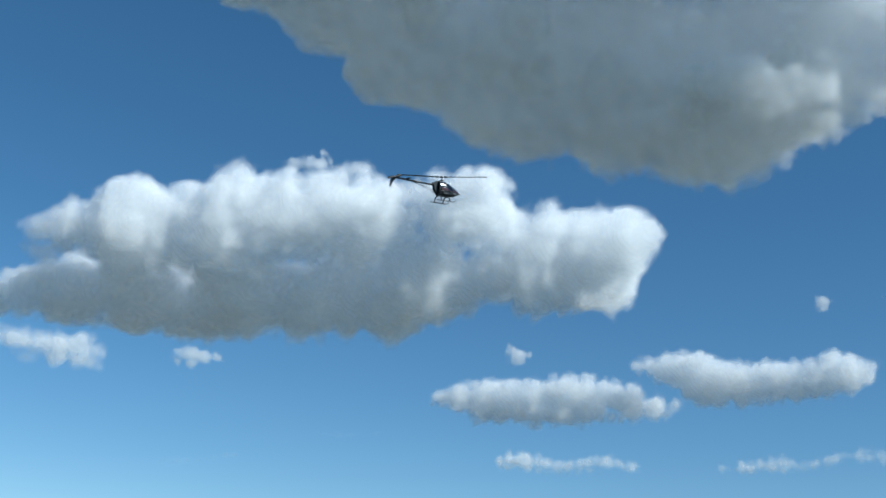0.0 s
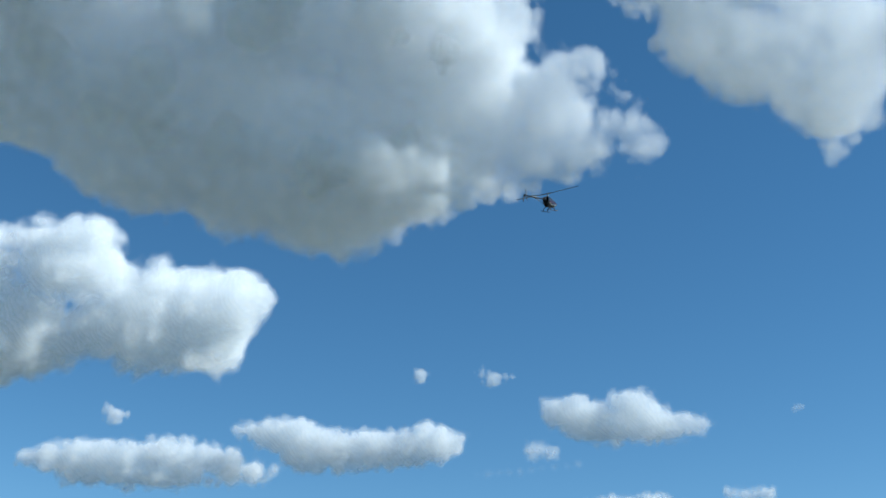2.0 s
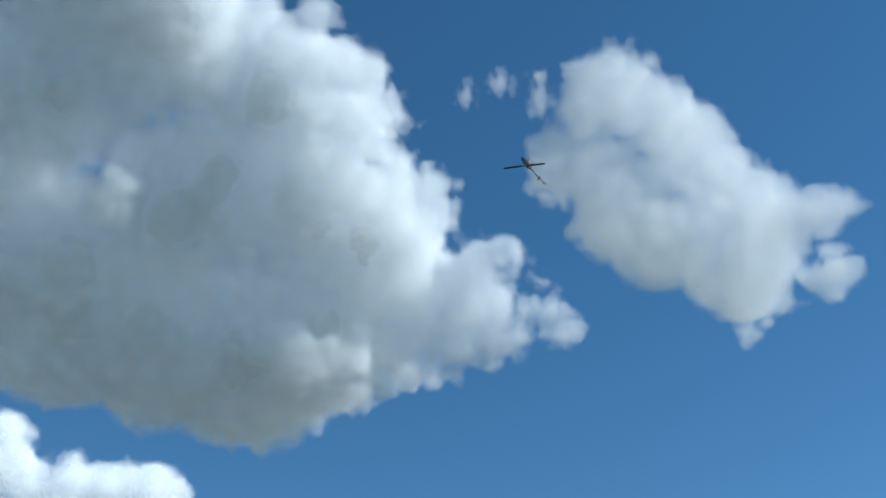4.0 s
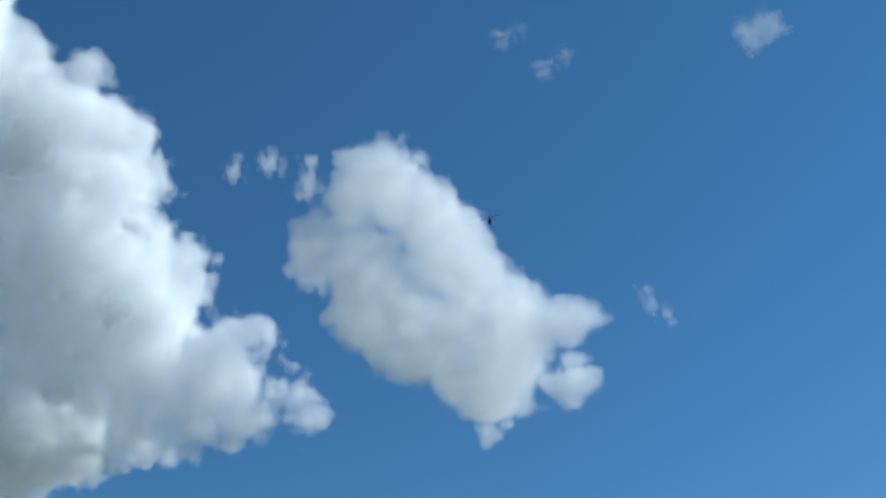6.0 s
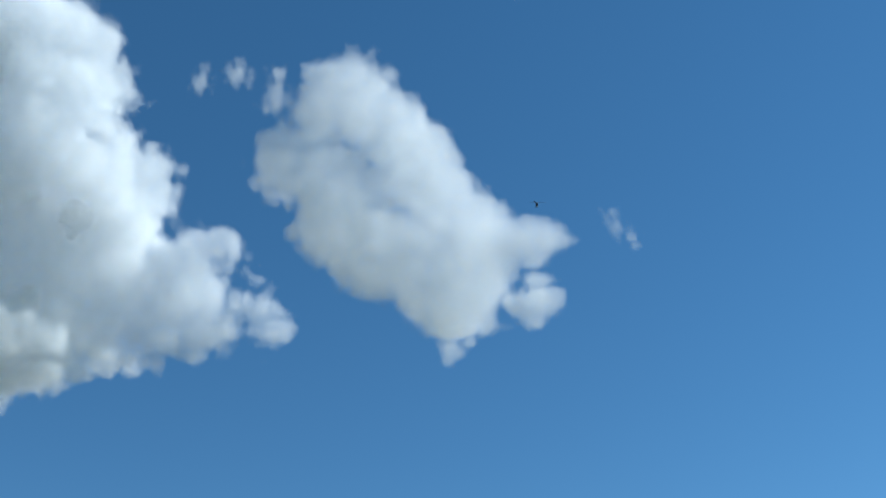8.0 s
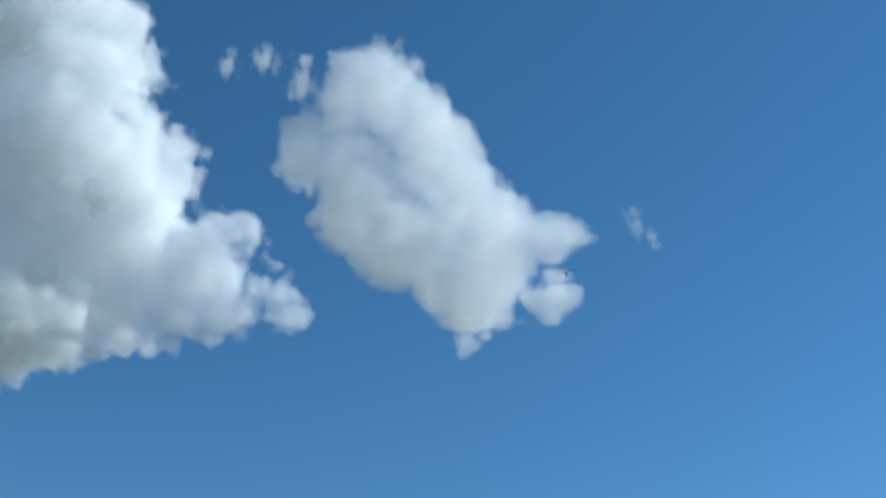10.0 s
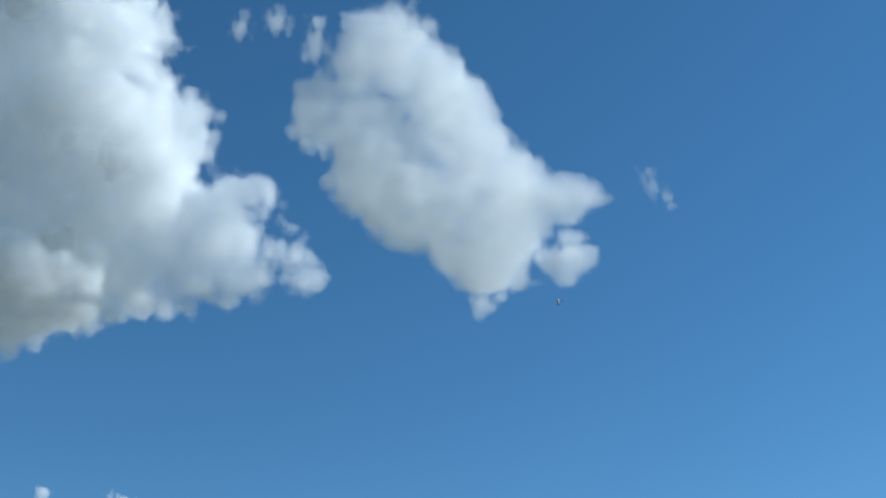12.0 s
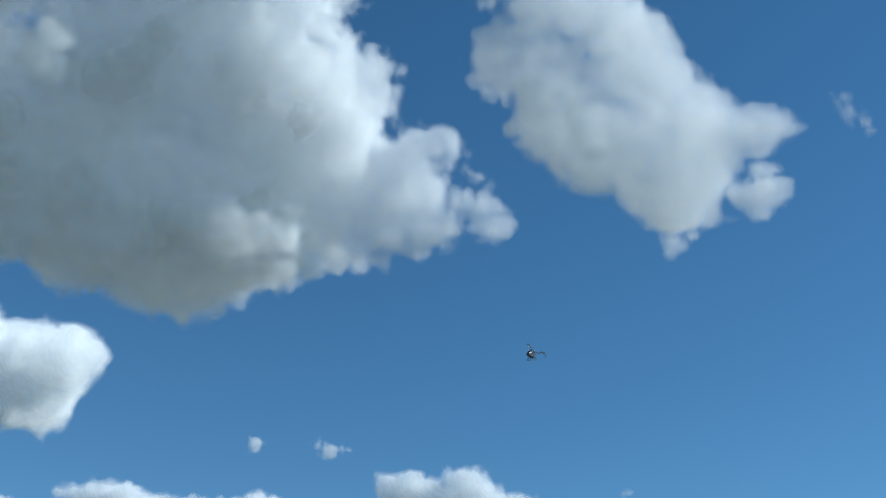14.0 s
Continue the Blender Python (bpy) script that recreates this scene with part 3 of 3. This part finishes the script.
def build_helicopter():
    heli = new("model_helicopter")
    # canopy
    bm = bmesh.new()
    rings = []
    for i in range(25):
        s = (i / 24) ** 0.9
        rings.append([bm.verts.new(pod_point(s, k * math.tau / 28)) for k in range(28)])
    for r, q in zip(rings, rings[1:]):
        for k in range(28):
            bm.faces.new((r[k], r[(k + 1) % 28], q[(k + 1) % 28], q[k]))
    bm.faces.new(rings[-1])
    bmesh.ops.recalc_face_normals(bm, faces=bm.faces[:])
    canopy = part("canopy", bm, canopy_paint, heli, "glossy black fibreglass canopy with dark red and grey trim")
    shell = canopy.modifiers.new("shell", "SOLIDIFY")
    shell.thickness = 0.0018
    for side in (0, 1):
        flip = (lambda a: math.pi - a) if side else (lambda a: a)
        bm = pod_patch(bmesh.new(), 0.3, 0.86, lambda u: flip(0.35 - 0.1 * u), lambda u: flip(1.25 - 0.45 * u), 0.0012)
        part("canopy_window", bm, window_paint, canopy, "smoky grey window panel")
        bm = pod_patch(bmesh.new(), 0.08, 0.95, lambda u: flip(-0.22 + 0.18 * u), lambda u: flip(0.05 + 0.12 * u), 0.0012)
        part("trim_stripe", bm, red_paint, canopy, "dark red stripe")
        bm = pod_patch(bmesh.new(), 0.2, 0.78, lambda u: flip(-0.72 + 0.2 * u), lambda u: flip(-0.5 + 0.28 * u), 0.0012)
        part("trim_stripe", bm, white_paint, canopy, "grey trim flash")
    # side frames and what sits between them
    for y in (-0.03, 0.03):
        bm = plate(bmesh.new(), [(-0.15, 0.07), (-0.13, -0.03), (-0.07, -0.11), (0.1, -0.115), (0.2, -0.07), (0.2, -0.03), (0.05, 0.0), (0.04, 0.095), (-0.06, 0.105), (-0.12, 0.09)], y, 0.0025)
        part("side_frame", bm, carbon, heli, smooth=False)
    bm = disc(bmesh.new(), 0.075, 0.012, (-0.015, 0, -0.045))
    part("main_gear", bm, gear_nylon, heli, "dark nylon main gear")
    bm = disc(bmesh.new(), 0.028, 0.06, (0.055, 0, 0.01))
    part("motor", bm, alloy, heli, "machined motor can")
    bm = block(bmesh.new(), (0.17, 0.05, 0.05), (0.13, 0, -0.075), 0.006)
    part("battery", bm, wrap, heli, "blue-wrapped battery pack")
    for x, z in ((-0.03, 0.07), (0.03, 0.07), (-0.09, 0.03)):
        bm = block(bmesh.new(), (0.038, 0.02, 0.036), (x, 0.042, z), 0.002)
        part("servo", bm, black_plastic, heli)
    bm = tube(bmesh.new(), [(0, 0, -0.06), (0, 0, 0.06), (0, 0, 0.185)], [0.006] * 3, 12)
    part("mast", bm, alloy, heli, "bare metal mast")
    bm = disc(bmesh.new(), 0.026, 0.012, (0, 0, 0.125))
    part("swashplate", bm, alloy, heli)
    # tail
    bm = tube(bmesh.new(), [(-0.09, 0, 0.035), (-0.4, 0, 0.043), (-0.78, 0, 0.052)], [0.0135] * 3, 14)
    part("tail_boom", bm, carbon, heli, "slim black tail boom")
    for y in (-1, 1):
        bm = tube(bmesh.new(), [(-0.1, 0.032 * y, -0.07), (-0.28, 0.02 * y, -0.015), (-0.47, 0.008 * y, 0.033)], [0.0035] * 3, 8)
        part("boom_strut", bm, carbon, heli)
    bm = block(bmesh.new(), (0.018, 0.035, 0.032), (-0.47, 0, 0.043), 0.003)
    part("boom_clamp", bm, black_plastic, heli)
    bm = plate(bmesh.new(), [(-0.74, 0.05), (-0.765, 0.068), (-0.805, 0.068), (-0.83, 0.03), (-0.85, -0.08), (-0.828, -0.095), (-0.79, 0.0)], 0.016, 0.0035)
    part("tail_fin", bm, carbon, heli, "swept black tail fin", smooth=False)
    bm = block(bmesh.new(), (0.05, 0.17, 0.003), (-0.57, 0, 0.062), 0.001)
    part("stabiliser", bm, carbon, heli)
    bm = block(bmesh.new(), (0.05, 0.03, 0.034), (-0.795, 0, 0.053), 0.005)
    part("tail_gearbox", bm, black_plastic, heli)
    tail_rotor = part("tail_rotor", disc(bmesh.new(), 0.011, 0.03, (0, 0, 0)), alloy, heli, "small tail rotor with two black blades")
    tail_rotor.matrix_basis = pose(-0.8, -0.035, 0.053, 90, 0, 0)
    for a in (20, 200):
        b = part("tail_blade", blade(0.115, 0.03, 0.026, 0.004), black_plastic, tail_rotor)
        b.matrix_basis = pose(0, 0, 0.008, 0, 0, a)
    # landing gear
    for y in (-1, 1):
        bm = tube(bmesh.new(), [(-0.13, 0.098 * y, -0.19), (-0.1, 0.1 * y, -0.195), (0.13, 0.1 * y, -0.195), (0.165, 0.1 * y, -0.188), (0.19, 0.1 * y, -0.168)], [0.0065] * 5, 10)
        part("skid", bm, black_plastic, heli, "thin black landing skid")
    for x in (-0.05, 0.09):
        bm = tube(bmesh.new(), [(x, 0.1, -0.193), (x, 0.085, -0.145), (x, 0.045, -0.117), (x, 0, -0.113), (x, -0.045, -0.117), (x, -0.085, -0.145), (x, -0.1, -0.193)], [0.009] * 7, 10)
        part("skid_strut", bm, black_plastic, heli)
    # main rotor, which turns on the mast
    rotor = part("main_rotor", block(bmesh.new(), (0.05, 0.034, 0.026), (0, 0, 0), 0.005), alloy, heli, "rotor head with two long black blades")
    rotor.matrix_basis = pose(0, 0, 0.175)
    for a in (0, 180):
        g = part("blade_grip", block(bmesh.new(), (0.07, 0.024, 0.02), (0.058, 0, 0), 0.004), alloy, rotor)
        g.matrix_basis = pose(0, 0, 0, 0, 0, a)
        b = part("main_blade", blade(0.6, 0.06, 0.056, 0.013), blade_skin, rotor, "long black carbon blade")
        b.matrix_basis = pose(0, 0, 0, 0, 0, a) @ pose(0.075, 0, 0, 4, -1.5, 0)
    tagged(heli, "black radio-controlled model helicopter flying against the sky", "model helicopter")
    return heli, rotor, tail_rotor


helicopter, main_rotor, tail_rotor = build_helicopter()


def motions():
    """The flight: out to the right, up into a turn, far off, round and back."""
    flight = [
        (0.0, -0.76, 15.96, 7.86, 7.1, -5.5, 32.2),
        (0.5, 1.91, 17.31, 9.11, 10.1, -8.4, 35.1),
        (1.0, 4.57, 18.42, 10.05, 10.6, -13.0, 32.8),
        (1.5, 6.62, 19.32, 10.74, 9.7, -13.6, 27.9),
        (2.0, 8.81, 20.92, 11.99, 6.5, -12.7, 29.8),
        (2.3, 8.99, 21.12, 13.92, 2.2, -49.9, 40.0),
        (2.5, 9.07, 21.45, 15.44, -19.4, -67.9, 57.9),
        (2.7, 8.63, 21.50, 16.57, -148.8, -86.3, 161.1),
        (3.0, 8.59, 21.60, 17.26, 133.9, -61.2, -153.9),
        (3.5, 9.98, 23.37, 18.75, -160.8, -45.3, -172.3),
        (4.0, 13.46, 26.72, 22.76, -161.7, -47.4, 176.9),
        (4.2, 15.23, 28.71, 25.18, -157.0, -53.2, 175.8),
        (4.9, 21.71, 33.80, 31.37, -75.4, -59.2, 108.5),
        (5.6, 27.82, 37.77, 35.71, -15.1, -34.0, 64.1),
        (6.3, 34.63, 40.86, 40.17, 7.7, -10.3, 48.9),
        (6.5, 37.03, 42.60, 41.28, 8.0, -9.4, 48.5),
        (7.0, 42.09, 46.63, 44.38, 13.4, -15.8, 41.2),
        (7.5, 45.02, 49.11, 45.88, 20.7, -14.5, 35.4),
        (8.0, 47.08, 50.44, 45.91, 19.7, -17.1, 34.9),
        (8.2, 47.22, 50.49, 45.70, 20.8, -15.8, 28.9),
        (8.9, 49.48, 52.19, 45.00, 37.5, 0.7, -22.8),
        (9.6, 50.09, 52.98, 43.32, 27.8, 32.1, -90.3),
        (10.3, 49.16, 52.49, 41.00, 1.0, 36.0, -133.5),
        (10.5, 48.77, 51.96, 40.10, -1.0, 35.7, -136.9),
        (11.0, 47.10, 50.57, 37.77, -3.7, 34.9, -140.4),
        (11.5, 45.34, 49.27, 35.39, -5.1, 31.1, -146.9),
        (12.0, 41.90, 46.94, 32.28, -5.1, 26.1, -151.9),
        (12.5, 38.09, 44.68, 29.50, -3.4, 22.0, -152.3),
        (13.0, 32.22, 40.59, 25.34, -2.3, 21.1, -154.0),
        (13.5, 24.42, 34.49, 19.76, -5.4, 17.4, -154.4),
        (14.0, 15.43, 26.67, 13.41, -2.9, 15.3, -148.3),]
    walk(helicopter, [(t, pose(x, y, z, rx, ry, rz)) for t, x, y, z, rx, ry, rz in flight])
    spin = [
        (0.0, 2, -42), (0.1, 0, -81), (0.2, 0, -108), (0.3, 0, -122), (0.4, 0, -141), (0.5, 0, -177), (0.6, 1, 126), (0.7, 0, 71), (0.8, 0, 56), (0.9, 0, 42),
        (1.0, 3, 8), (1.1, -5, -57), (1.2, 0, 19), (1.3, 0, 42), (1.4, 0, 9), (1.5, -9, -46), (1.6, -13, -65), (1.7, 0, -131), (1.8, 0, -146), (1.9, 0, 146),
        (2.0, 7, 116), (2.1, 0, 33), (2.2, 0, -11), (2.3, 0, -55), (2.4, 0, -66), (2.5, -7, -114), (2.6, 0, 164), (2.7, 0, 127), (2.8, 0, 84), (2.9, 0, 62),
        (3.0, 1, 148), (3.1, 0, 96), (3.2, 0, 91), (3.3, 0, 82), (3.4, 0, 62), (3.5, -12, 41), (3.6, 0, 33), (3.7, 0, 22), (3.8, 0, 24), (3.9, 0, 39),
        (4.0, -13, 51), (4.1, 0, 74), (4.2, 0, 101), (4.4, 0, 175), (4.6, 0, -111), (4.8, 0, -37), (5.0, 0, 37), (5.2, 0, 111), (5.4, 0, -175), (5.6, 0, -101),
        (5.8, 0, -27), (6.0, 0, 47), (6.2, 0, 121), (6.4, 0, -165), (6.6, 0, -91), (6.8, 0, -17), (7.0, 0, 57), (7.2, 0, 131), (7.4, 0, -155), (7.6, 0, -81),
        (7.8, 0, -7), (8.0, 0, 67), (8.2, 0, 141), (8.4, 0, -145), (8.6, 0, -71), (8.8, 0, 3), (9.0, 0, 77), (9.2, 0, 151), (9.4, 0, -135), (9.6, 0, -61),
        (9.8, 0, 13), (10.0, 0, 87), (10.2, 0, 161), (10.4, 0, 174), (10.6, 0, -166), (10.8, 0, 177), (11.0, 0, -164), (11.2, 0, -179), (11.4, 0, -159), (11.6, 0, -174),
        (11.8, 0, -154), (12.0, 0, -170), (12.2, 0, -151), (12.4, 0, -168), (12.6, 0, -149), (12.8, 0, -166), (13.0, 0, -147), (13.2, 0, -163), (13.4, 0, -144), (13.6, 0, -161),
        (13.8, 0, -143), (14.0, 0, -161)]
    walk(main_rotor, [(t, pose(0, 0, 0.175, 0, lean, a)) for t, lean, a in spin])
    whirl = [(k * 0.1, pose(-0.8, -0.035, 0.053, 90, 0, 0) @ pose(0, 0, 0, 0, 0, 67 * k)) for k in range(141)]
    walk(tail_rotor, whirl)


motions()
